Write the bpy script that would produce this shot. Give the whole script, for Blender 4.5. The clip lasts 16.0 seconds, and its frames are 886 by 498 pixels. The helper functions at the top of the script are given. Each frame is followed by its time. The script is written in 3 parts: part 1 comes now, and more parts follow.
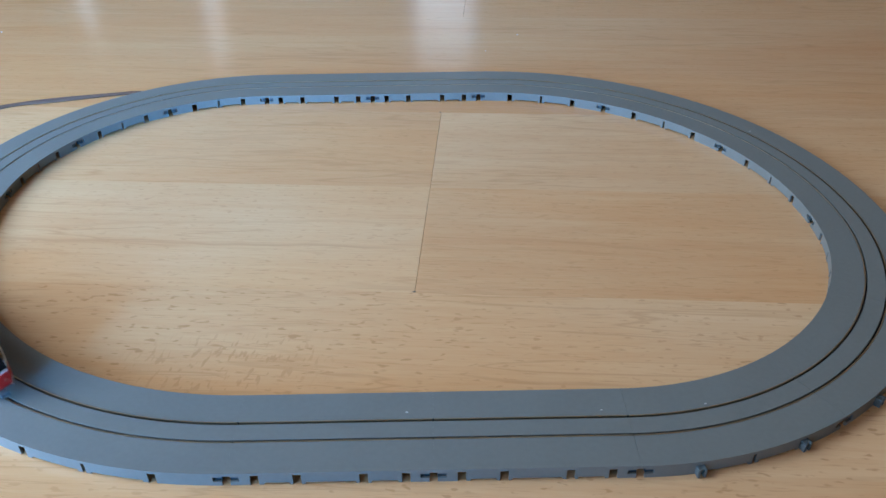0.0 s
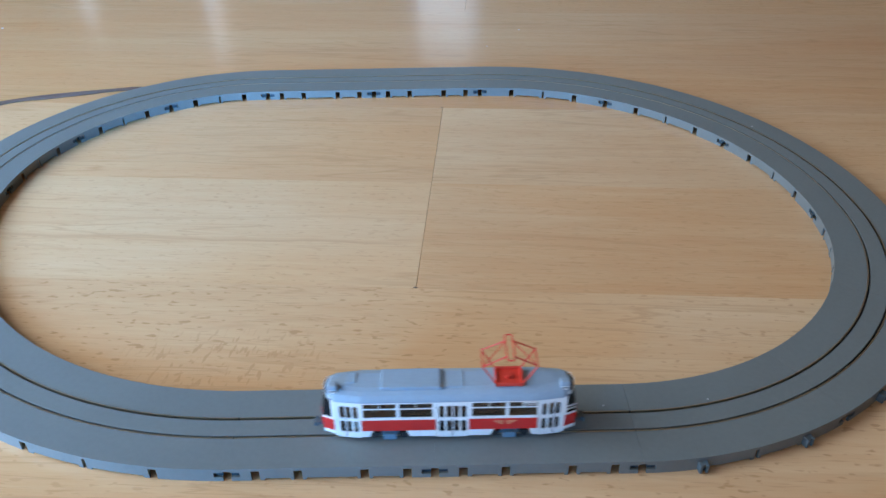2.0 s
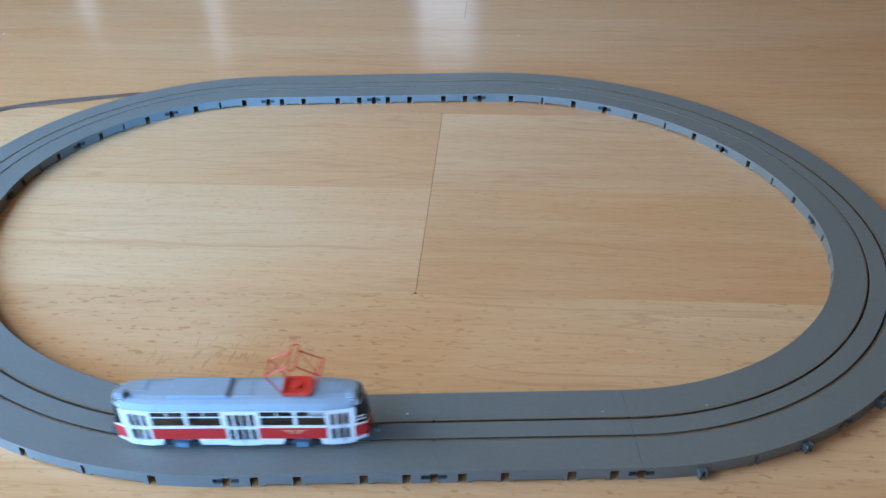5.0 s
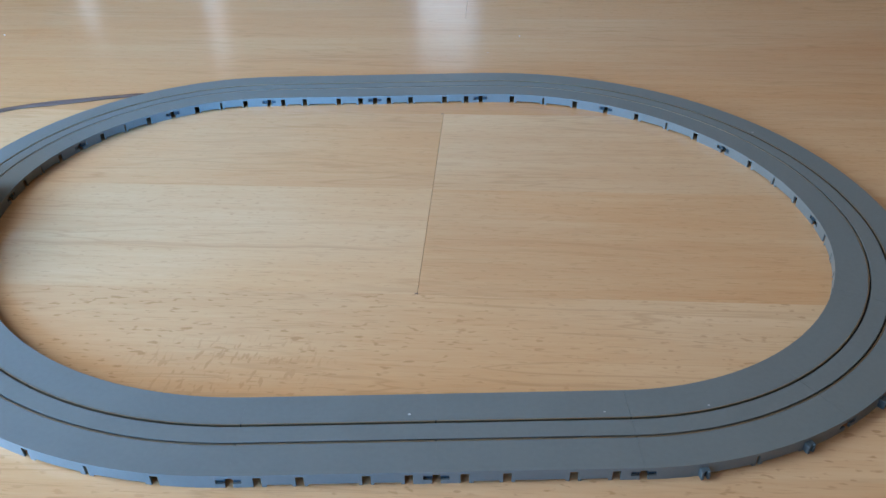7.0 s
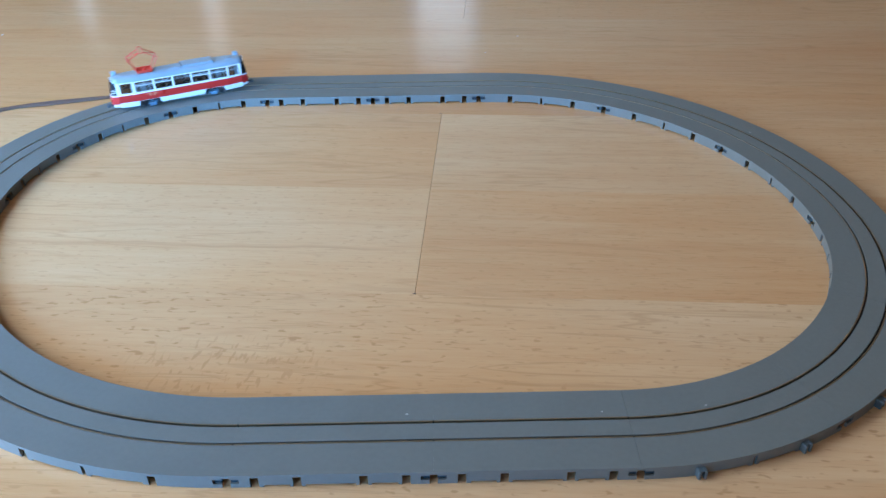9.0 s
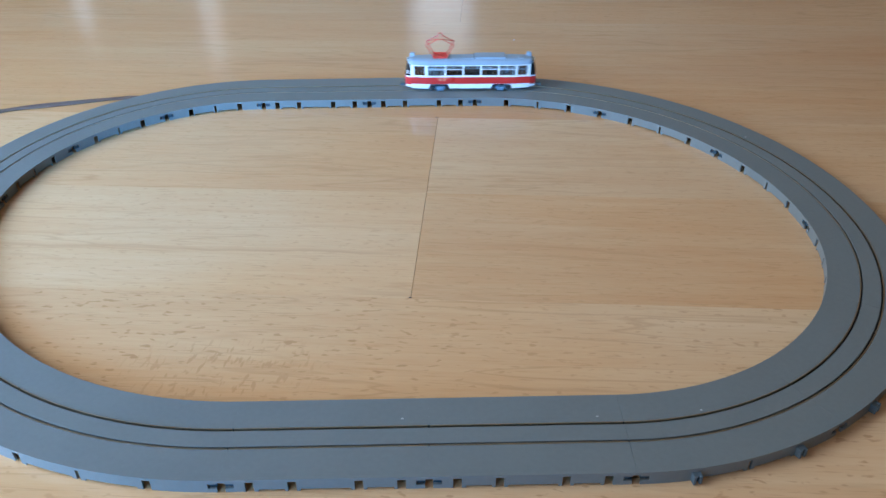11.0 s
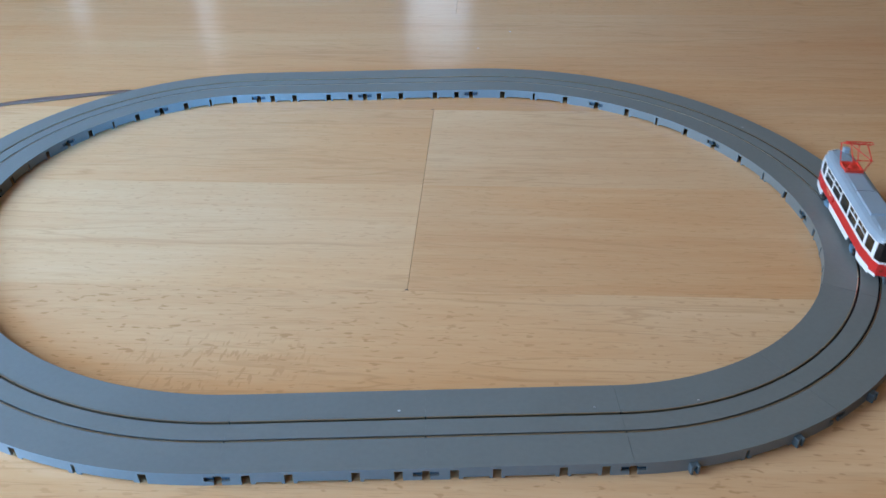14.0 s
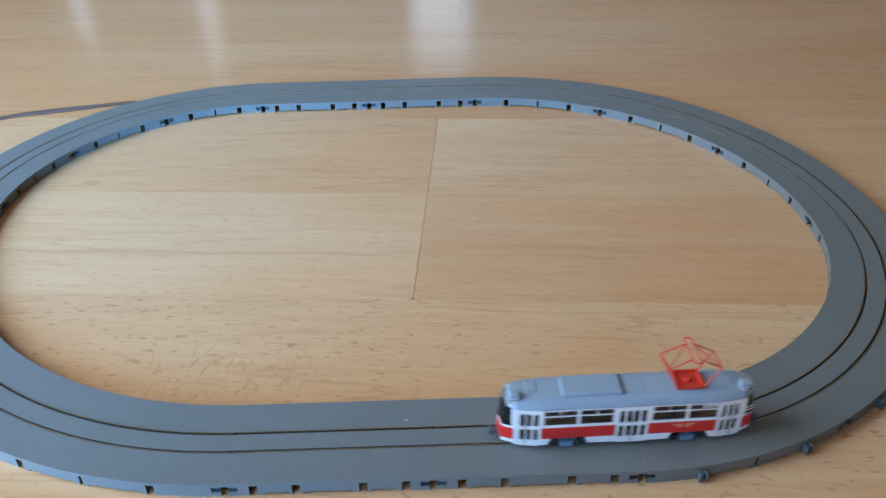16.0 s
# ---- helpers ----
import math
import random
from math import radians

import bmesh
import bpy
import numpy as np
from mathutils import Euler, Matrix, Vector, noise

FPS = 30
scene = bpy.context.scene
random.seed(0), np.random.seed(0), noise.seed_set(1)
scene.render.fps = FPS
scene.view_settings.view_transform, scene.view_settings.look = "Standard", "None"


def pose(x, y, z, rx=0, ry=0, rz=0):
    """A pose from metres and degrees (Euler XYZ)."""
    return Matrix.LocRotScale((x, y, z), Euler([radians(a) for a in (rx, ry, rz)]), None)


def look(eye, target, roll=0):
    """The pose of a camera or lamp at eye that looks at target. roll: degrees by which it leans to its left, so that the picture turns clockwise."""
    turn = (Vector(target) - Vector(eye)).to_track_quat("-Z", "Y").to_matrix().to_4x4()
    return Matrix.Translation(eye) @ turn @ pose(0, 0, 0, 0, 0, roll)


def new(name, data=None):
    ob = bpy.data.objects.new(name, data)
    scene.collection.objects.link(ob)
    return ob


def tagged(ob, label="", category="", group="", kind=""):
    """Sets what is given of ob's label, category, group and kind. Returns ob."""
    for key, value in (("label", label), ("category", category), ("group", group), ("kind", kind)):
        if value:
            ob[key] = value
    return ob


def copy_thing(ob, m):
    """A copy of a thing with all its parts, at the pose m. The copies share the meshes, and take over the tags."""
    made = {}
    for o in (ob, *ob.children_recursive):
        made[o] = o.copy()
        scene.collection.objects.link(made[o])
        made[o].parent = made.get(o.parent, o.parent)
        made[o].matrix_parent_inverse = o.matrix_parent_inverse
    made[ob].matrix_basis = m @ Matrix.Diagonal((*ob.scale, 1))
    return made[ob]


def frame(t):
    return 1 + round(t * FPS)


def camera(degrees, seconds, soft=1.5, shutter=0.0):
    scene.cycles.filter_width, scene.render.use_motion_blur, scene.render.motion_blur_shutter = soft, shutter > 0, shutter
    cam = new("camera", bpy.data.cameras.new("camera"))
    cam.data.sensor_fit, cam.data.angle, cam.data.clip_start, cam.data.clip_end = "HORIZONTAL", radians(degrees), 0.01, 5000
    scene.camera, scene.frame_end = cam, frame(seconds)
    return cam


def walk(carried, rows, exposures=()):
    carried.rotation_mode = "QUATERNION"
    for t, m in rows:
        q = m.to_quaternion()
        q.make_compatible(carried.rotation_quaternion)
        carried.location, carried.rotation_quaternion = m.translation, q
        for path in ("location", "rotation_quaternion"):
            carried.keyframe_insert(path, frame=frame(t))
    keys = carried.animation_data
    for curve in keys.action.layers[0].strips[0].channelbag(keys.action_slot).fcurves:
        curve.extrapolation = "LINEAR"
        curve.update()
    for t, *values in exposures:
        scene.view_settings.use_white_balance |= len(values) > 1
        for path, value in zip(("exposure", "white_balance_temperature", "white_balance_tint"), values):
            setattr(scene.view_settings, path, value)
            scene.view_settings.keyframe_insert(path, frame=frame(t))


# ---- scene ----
cam = camera(58.21, 16.0, soft=1.45, shutter=0.5)
walk(cam, [
    (0, pose(0.02274, -0.35332, 0.21720, 55.6451, 0.6733, -0.7947)),
    (0.5, pose(0.02278, -0.35311, 0.21707, 55.7952, 0.5446, -0.8316)),
    (1, pose(0.02306, -0.35306, 0.21646, 55.5763, 0.7200, -0.7171)),
    (1.5, pose(0.02196, -0.35282, 0.21621, 55.5551, 0.6562, -0.6407)),
    (2, pose(0.02297, -0.35284, 0.21622, 55.4029, 0.7768, -0.7011)),
    (2.5, pose(0.02340, -0.35303, 0.21639, 55.4052, 0.6715, -0.7166)),
    (3, pose(0.02326, -0.35312, 0.21655, 55.4773, 0.7388, -0.7048)),
    (3.5, pose(0.02357, -0.35292, 0.21657, 55.5327, 0.7694, -0.6512)),
    (4, pose(0.02346, -0.35286, 0.21666, 55.7009, 0.7456, -0.6927)),
    (6.5, pose(0.02333, -0.35337, 0.21701, 55.7726, 0.8706, -0.6453)),
    (7, pose(0.02286, -0.35306, 0.21704, 55.7666, 0.8651, -0.6887)),
    (7.5, pose(0.02286, -0.35306, 0.21704, 55.7666, 0.8651, -0.6887)),
    (8, pose(0.02363, -0.35306, 0.21720, 55.7240, 0.9469, -0.7355)),
    (8.5, pose(0.02371, -0.35288, 0.21706, 55.7320, 0.7675, -0.7516)),
    (9, pose(0.02327, -0.35312, 0.21720, 55.7513, 0.8047, -0.7711)),
    (11.5, pose(0.02345, -0.35267, 0.21789, 55.9339, 0.5127, -0.9465)),
    (12, pose(0.02351, -0.35261, 0.21733, 55.8479, 0.5989, -1.0137)),
    (12.5, pose(0.02366, -0.35277, 0.21702, 55.8676, 0.6516, -1.2027)),
    (13, pose(0.02407, -0.35313, 0.21618, 55.6486, 0.8801, -1.2704)),
    (13.5, pose(0.02426, -0.35267, 0.21616, 55.5524, 0.6987, -1.2233)),
    (14, pose(0.02425, -0.35245, 0.21623, 55.5123, 0.7550, -1.2271)),
    (14.5, pose(0.02438, -0.35270, 0.21628, 55.5827, 0.8656, -1.1905)),
    (15, pose(0.02416, -0.35252, 0.21651, 55.7901, 0.8639, -1.2004)),
    (15.5, pose(0.02361, -0.35259, 0.21686, 56.3324, 1.1813, -1.2882)),
    (16, pose(0.02354, -0.35233, 0.21659, 56.0781, 1.2639, -1.2321)),
])

# ---- world, sun, window light ----
world = bpy.data.worlds.new("sky")
scene.world = world
world.use_nodes = True
wn = world.node_tree
sky = wn.nodes.new("ShaderNodeTexSky")
sky.sky_type = "NISHITA"
sky.sun_disc = False
sky.sun_elevation = radians(42)
sky.sun_rotation = radians(40)
wn.links.new(sky.outputs[0], wn.nodes["Background"].inputs[0])
wn.nodes["Background"].inputs[1].default_value = 0.12

ROT = -4.27                      # the floor boards and the room lie turned against the track
ROOM = pose(0, 0, 0, 0, 0, ROT)
U0, U1, V0, V1, CEIL = -1.0, 2.9, -0.8, 1.45, 2.45

sun = new("sun", bpy.data.lights.new("sun", "SUN"))
sun.data.energy, sun.data.angle, sun.data.color = 3.0, radians(0.5), (1.0, 0.95, 0.87)
sun.matrix_world = look((4, 4.6, 5.5), (0, 0, 0))

# daylight of the two windows: along the wall from, to, z from, z to, watts, colour
WEST = (-0.72, 0.18, 0.10, 1.50)
SOUTH = (-0.66, -0.24, 0.04, 0.50)


def window_light(span, eye, target, watts, color, spread=180):
    ob = new("window_light", bpy.data.lights.new("window_light", "AREA"))
    ob.data.shape = "RECTANGLE"
    ob.data.size, ob.data.size_y = (span[1] - span[0]) * 0.88, (span[3] - span[2]) * 0.88
    ob.data.energy, ob.data.color, ob.data.spread = watts, color, radians(spread)
    ob.matrix_world = ROOM @ look(eye, target)


wc, wz = (WEST[0] + WEST[1]) / 2, (WEST[2] + WEST[3]) / 2
window_light(WEST, (U0 - 0.03, wc, wz), (U0 + 1, wc, wz), 35.5, (0.595, 0.766, 1.0))
wc, wz = (SOUTH[0] + SOUTH[1]) / 2, (SOUTH[2] + SOUTH[3]) / 2
window_light(SOUTH, (wc, V0 - 0.03, wz), (wc, V0 + 1, wz), 13.5, (0.14, 0.46, 1.0), 84)
scene.view_settings.exposure = 0.0

# daylight of the three narrow panes in the far wall: u from, u to, z from, z to
FAR_PANES = ((-0.150, 0.010, 0.10, 0.50), (-0.640, -0.580, 0.10, 0.52), (-0.945, -0.885, 0.22, 0.42))
for i, p in enumerate(FAR_PANES):
    far = new("far_window_light", bpy.data.lights.new("far_window_light", "AREA"))
    far.data.shape = "RECTANGLE"
    far.data.size, far.data.size_y = (p[1] - p[0]) * 0.76, p[3] - p[2] - 0.03
    far.data.energy, far.data.color = 2.6 * (p[1] - p[0]) * (p[3] - p[2]), (0.66, 0.82, 1.0)
    far.matrix_world = ROOM @ look(((p[0] + p[1]) / 2, V1 + 0.03, (p[2] + p[3]) / 2), ((p[0] + p[1]) / 2, V1 - 1, (p[2] + p[3]) / 2))


# ---- materials ----
def mat(name, color, rough=0.5, metal=0.0, vary=0.12, scale=60.0, bump=0.0, bscale=400.0, spec=0.5, coat=0.0, rvary=0.1):
    """Paint, plastic or metal with uneven tone at two scales, uneven gloss and fine relief."""
    m = bpy.data.materials.new(name)
    m.use_nodes = True
    nt = m.node_tree
    n, l = nt.nodes, nt.links
    b = n["Principled BSDF"]
    tc = n.new("ShaderNodeTexCoord")
    a = n.new("ShaderNodeTexNoise")
    a.inputs["Scale"].default_value, a.inputs["Detail"].default_value = scale, 4
    f = n.new("ShaderNodeTexNoise")
    f.inputs["Scale"].default_value, f.inputs["Detail"].default_value = scale * 11, 3
    l.new(tc.outputs["Object"], a.inputs["Vector"])
    l.new(tc.outputs["Object"], f.inputs["Vector"])
    mix = n.new("ShaderNodeMath")
    mix.operation = "ADD"
    l.new(a.outputs["Fac"], mix.inputs[0])
    l.new(f.outputs["Fac"], mix.inputs[1])
    r = n.new("ShaderNodeMapRange")
    r.inputs[1].default_value, r.inputs[2].default_value = 0.7, 1.3
    r.inputs[3].default_value, r.inputs[4].default_value = 1 - vary, 1 + vary
    l.new(mix.outputs[0], r.inputs[0])
    c = n.new("ShaderNodeVectorMath")
    c.operation = "SCALE"
    c.inputs[0].default_value = color
    l.new(r.outputs[0], c.inputs["Scale"])
    l.new(c.outputs[0], b.inputs["Base Color"])
    rr = n.new("ShaderNodeMapRange")
    rr.inputs[1].default_value, rr.inputs[2].default_value = 0.3, 0.7
    rr.inputs[3].default_value, rr.inputs[4].default_value = max(0.03, rough - rvary), min(1, rough + rvary)
    l.new(a.outputs["Fac"], rr.inputs[0])
    l.new(rr.outputs[0], b.inputs["Roughness"])
    b.inputs["Metallic"].default_value = metal
    b.inputs["Specular IOR Level"].default_value = spec
    b.inputs["Coat Weight"].default_value = coat
    if bump:
        t = n.new("ShaderNodeTexNoise")
        t.inputs["Scale"].default_value, t.inputs["Detail"].default_value = bscale, 3
        l.new(tc.outputs["Object"], t.inputs["Vector"])
        k = n.new("ShaderNodeBump")
        k.inputs["Strength"].default_value, k.inputs["Distance"].default_value = bump, 0.0003
        l.new(t.outputs["Fac"], k.inputs["Height"])
        l.new(k.outputs[0], b.inputs["Normal"])
    return m


def glass(name, color, rough=0.03, ior=1.2):
    m = bpy.data.materials.new(name)
    m.use_nodes = True
    b = m.node_tree.nodes["Principled BSDF"]
    b.inputs["Base Color"].default_value = (*color, 1)
    b.inputs["Transmission Weight"].default_value = 1.0
    b.inputs["Roughness"].default_value = rough
    b.inputs["IOR"].default_value = ior
    return m


RINGS = ((-0.0340, 0.0, 0.0, -0.22, 0.016, 0.30), (-0.0115, 0.35, 0.0, -0.22, 0.016, 0.14), (0.0580, 1.5, -0.08, -0.20, 0.015, 0.18), (0.0500, 1.7, -0.07, -0.15, 0.012, 0.13),
         (0.0670, 1.2, -0.09, -0.22, 0.014, 0.12), (-0.0250, 1.5, 0.069, 0.022, 0.15, 0.24), (-0.0330, 1.7, 0.074, 0.025, 0.13, 0.20), (0.0600, 0.5, 0.12, 0.024, 0.26, 0.16))


def laminate():
    """Beech laminate: a tone for each printed strip, long grain, fine fibres and short dark flecks; the satin coat mirrors softly."""
    m = bpy.data.materials.new("beech_laminate")
    m.use_nodes = True
    nt = m.node_tree
    n, l = nt.nodes, nt.links
    b = n["Principled BSDF"]

    def node(kind, **props):
        q = n.new(kind)
        for key, value in props.items():
            q.inputs[key].default_value = value
        return q

    def math_(op, a, c, clamp=False):
        q = n.new("ShaderNodeMath")
        q.operation = op
        q.use_clamp = clamp
        for i, v in enumerate((a, c)):
            if isinstance(v, (int, float)):
                q.inputs[i].default_value = v
            else:
                l.new(v, q.inputs[i])
        return q.outputs[0]

    def ramp(v, a, c, lo, hi):
        q = n.new("ShaderNodeMapRange")
        q.interpolation_type = "SMOOTHSTEP"
        for i, w in enumerate((a, c, lo, hi)):
            q.inputs[i + 1].default_value = w
        l.new(v, q.inputs[0])
        return q.outputs[0]

    tc = n.new("ShaderNodeTexCoord")
    info = n.new("ShaderNodeObjectInfo")
    tone = n.new("ShaderNodeAttribute")
    tone.attribute_name = "tone"
    seed = math_("ADD", math_("MULTIPLY", info.outputs["Random"], 37.0), math_("MULTIPLY", tone.outputs["Fac"], 9.0))

    def noisy(sx, sy, detail, rough=0.5, distortion=0.0):
        mp = n.new("ShaderNodeMapping")
        mp.inputs["Scale"].default_value = (sx, sy, 1)
        l.new(tc.outputs["Object"], mp.inputs[0])
        t = n.new("ShaderNodeTexNoise")
        t.noise_dimensions = "4D"
        t.inputs["Scale"].default_value, t.inputs["Detail"].default_value, t.inputs["Roughness"].default_value = 1.0, detail, rough
        t.inputs["Distortion"].default_value = distortion
        l.new(mp.outputs[0], t.inputs["Vector"])
        l.new(seed, t.inputs["W"])
        return t.outputs["Fac"]

    broad = noisy(3.0, 14.0, 3, 0.5, 0.6)
    grain = noisy(7.0, 130.0, 5, 0.6, 0.8)
    fibre = noisy(60.0, 900.0, 3, 0.6)
    fleck = noisy(190.0, 520.0, 1, 0.4, 0.3)
    pore = noisy(75.0, 1300.0, 2, 0.5)
    rosy = noisy(4.0, 11.0, 2, 0.5, 0.5)
    line = noisy(5.0, 75.0, 2, 0.5, 1.2)
    zone = noisy(6.0, 16.0, 2)
    # tone of a strip: 0 dark and rosy, 1 pale
    t = math_("ADD", math_("MULTIPLY", tone.outputs["Fac"], 0.55), math_("MULTIPLY", broad, 0.6))
    t = math_("ADD", t, math_("MULTIPLY", math_("SUBTRACT", grain, 0.5), 0.40))
    t = math_("ADD", t, math_("MULTIPLY", math_("SUBTRACT", fibre, 0.5), 0.30))
    cr = n.new("ShaderNodeValToRGB")
    e = cr.color_ramp.elements
    e[0].position, e[0].color = 0.05, (0.525, 0.238, 0.095, 1)
    e[1].position, e[1].color = 0.95, (0.725, 0.508, 0.305, 1)
    mid = cr.color_ramp.elements.new(0.5)
    mid.color = (0.618, 0.369, 0.190, 1)
    l.new(t, cr.inputs[0])
    # flecks gather in zones
    amount = n.new("ShaderNodeAttribute")
    amount.attribute_name = "fleck"
    f = math_("MULTIPLY", math_("MULTIPLY", ramp(fleck, 0.615, 0.72, 0, 1), ramp(zone, 0.34, 0.56, 0.40, 0.85)), amount.outputs["Fac"])
    f = math_("MAXIMUM", f, math_("MULTIPLY", ramp(pore, 0.58, 0.70, 0, 1), 0.30))
    # thin growth lines
    vein = math_("SUBTRACT", 1.0, math_("MULTIPLY", math_("ABSOLUTE", math_("SUBTRACT", line, 0.5), 0.0), 38.0), True)
    f = math_("MAXIMUM", f, math_("MULTIPLY", math_("MULTIPLY", vein, ramp(zone, 0.42, 0.60, 0.34, 0.0)), 0.9))
    # a patch of slanting ray figure in one board
    geo = n.new("ShaderNodeNewGeometry")
    turn = n.new("ShaderNodeVectorRotate")
    turn.rotation_type = "Z_AXIS"
    turn.inputs["Angle"].default_value = radians(-80)
    l.new(geo.outputs["Position"], turn.inputs["Vector"])
    stretch = n.new("ShaderNodeMapping")
    stretch.inputs["Scale"].default_value = (140, 460, 1)
    l.new(turn.outputs[0], stretch.inputs[0])
    ray = n.new("ShaderNodeTexNoise")
    ray.inputs["Scale"].default_value, ray.inputs["Detail"].default_value = 1.0, 1.0
    l.new(stretch.outputs[0], ray.inputs["Vector"])
    off = n.new("ShaderNodeVectorMath")
    off.operation = "SUBTRACT"
    l.new(geo.outputs["Position"], off.inputs[0])
    off.inputs[1].default_value = (-0.064, -0.114, 0)
    wide = n.new("ShaderNodeVectorMath")
    wide.operation = "MULTIPLY"
    l.new(off.outputs[0], wide.inputs[0])
    wide.inputs[1].default_value = (20, 42, 0)
    far = n.new("ShaderNodeVectorMath")
    far.operation = "LENGTH"
    l.new(wide.outputs[0], far.inputs[0])
    patch = ramp(far.outputs["Value"], 0.4, 1.1, 0.34, 0.0)
    f = math_("MAXIMUM", f, math_("MULTIPLY", ramp(ray.outputs["Fac"], 0.57, 0.66, 0, 1), patch))
    # broad growth rings of some strips: along the boards as v = v0 - bend * (u - middle)^2, from u to u
    room = n.new("ShaderNodeVectorRotate")
    room.rotation_type = "Z_AXIS"
    room.inputs["Angle"].default_value = radians(-ROT)
    l.new(geo.outputs["Position"], room.inputs["Vector"])
    axes = n.new("ShaderNodeSeparateXYZ")
    l.new(room.outputs[0], axes.inputs[0])
    sway = math_("MULTIPLY", math_("SUBTRACT", noisy(16.0, 2.0, 2, 0.5), 0.5), 0.010)
    for v0, bend, middle, ua, ub, deep in RINGS:
        du = math_("SUBTRACT", axes.outputs["X"], middle)
        at = math_("ADD", math_("SUBTRACT", v0, math_("MULTIPLY", math_("MULTIPLY", du, du), bend)), sway)
        dv = math_("SUBTRACT", axes.outputs["Y"], at)
        ring = math_("MAXIMUM", ramp(dv, -0.0009, 0.0, 0.0, 1.0), 0.0)
        ring = math_("MULTIPLY", ring, ramp(dv, 0.0, 0.0030, 1.0, 0.0))
        ring = math_("MULTIPLY", ring, math_("MULTIPLY", ramp(axes.outputs["X"], ua, ua + 0.05, 0.0, 1.0), ramp(axes.outputs["X"], ub - 0.03, ub, 1.0, 0.0)))
        f = math_("MAXIMUM", f, math_("MULTIPLY", ring, math_("MULTIPLY", ramp(grain, 0.3, 0.6, 0.5, 1.0), deep)))
    mx = n.new("ShaderNodeMix")
    mx.data_type = "RGBA"
    l.new(f, mx.inputs["Factor"])
    l.new(cr.outputs[0], mx.inputs["A"])
    mx.inputs["B"].default_value = (0.36, 0.182, 0.07, 1)
    warm = n.new("ShaderNodeMix")
    warm.data_type, warm.blend_type = "RGBA", "MULTIPLY"
    l.new(ramp(rosy, 0.35, 0.65, 0.0, 1.0), warm.inputs["Factor"])
    l.new(mx.outputs["Result"], warm.inputs["A"])
    warm.inputs["B"].default_value = (1.0, 0.92, 0.83, 1)
    l.new(warm.outputs["Result"], b.inputs["Base Color"])
    l.new(ramp(broad, 0.3, 0.7, 0.13, 0.18), b.inputs["Roughness"])
    b.inputs["Specular IOR Level"].default_value = 0.5
    k = n.new("ShaderNodeBump")
    k.inputs["Strength"].default_value, k.inputs["Distance"].default_value = 0.12, 0.00015
    l.new(fibre, k.inputs["Height"])
    l.new(k.outputs[0], b.inputs["Normal"])
    return m


M_FLOOR = laminate()
M_WALL = mat("wall_paint", (0.50, 0.335, 0.205), 0.9, vary=0.03, scale=6, bump=0.2, bscale=150)
M_CEIL = mat("ceiling_paint", (0.42, 0.34, 0.26), 0.9, vary=0.02, scale=5)
M_FRAME = mat("white_frame", (0.8, 0.8, 0.79), 0.35, vary=0.03, scale=20)
M_PANE = glass("window_pane", (1, 1, 1))
M_TRACK = mat("grey_plastic", (0.150, 0.165, 0.160), 0.42, vary=0.05, scale=45, bump=0.10, bscale=1500, rvary=0.05)
M_CLIP = mat("blue_grey_plastic", (0.075, 0.105, 0.12), 0.4, vary=0.06, scale=90)
M_JOINT = mat("dark_teal_plastic", (0.022, 0.045, 0.060), 0.4, vary=0.1, scale=90)
M_RAIL = mat("nickel_silver_rail", (0.56, 0.49, 0.36), 0.34, 1.0, vary=0.05, scale=40, rvary=0.02)
# near black puts the grooves' shade into colour; also underlay and board chips
M_GROOVE = mat("shade_and_chip_black", (0.03, 0.028, 0.025), 0.6, vary=0.3, scale=120)
M_CABLE = mat("brown_cable", (0.12, 0.058, 0.036), 0.55, vary=0.1, scale=80)
M_WHITE = mat("white_enamel", (0.80, 0.80, 0.78), 0.33, vary=0.03, scale=120)
M_RED = mat("red_enamel", (0.60, 0.024, 0.020), 0.35, vary=0.08, scale=120)
M_ROOF = mat("grey_roof_paint", (0.265, 0.335, 0.40), 0.42, vary=0.06, scale=110, bump=0.08, bscale=2500)
# darker copy of the roof grey, for the shade behind the roof box
M_ROOF_SHADE = mat("roof_shade_grey", (0.12, 0.14, 0.16), 0.5, vary=0.1, scale=110)
M_PANTO = mat("orange_red_plastic", (0.64, 0.045, 0.026), 0.4, vary=0.1, scale=150)
M_BLACK = mat("black_plastic", (0.018, 0.019, 0.021), 0.35, vary=0.2, scale=150)
M_BOGIE = mat("blue_bogie_plastic", (0.12, 0.21, 0.29), 0.45, vary=0.08, scale=150)
M_WHEEL = mat("steel_wheel", (0.25, 0.24, 0.23), 0.35, 1.0, vary=0.2, scale=200)
M_SEAT = mat("brown_interior", (0.27, 0.16, 0.10), 0.6, vary=0.2, scale=150)
M_TINT = glass("tinted_pane", (0.46, 0.49, 0.52), ior=1.45)
M_SCREEN = mat("black_glass", (0.008, 0.009, 0.011), 0.15, vary=0.2, scale=150, rvary=0.04, spec=0.3)
M_YELLOW = mat("yellow_print", (0.72, 0.36, 0.20), 0.4, vary=0.1, scale=300)
M_LAMP = mat("lamp_glass", (0.42, 0.05, 0.035), 0.15, vary=0.05, scale=300)
M_DUST = mat("pale_dust", (0.5, 0.5, 0.49), 0.9, vary=0.1, scale=900)


# ---- mesh helpers ----
def finish(name, bm, material, parent=None, smooth=False):
    me = bpy.data.meshes.new(name)
    bm.normal_update()
    bm.to_mesh(me)
    bm.free()
    me.materials.append(material)
    if smooth:
        for p in me.polygons:
            p.use_smooth = True
    ob = new(name, me)
    if parent:
        ob.parent = parent
    return ob


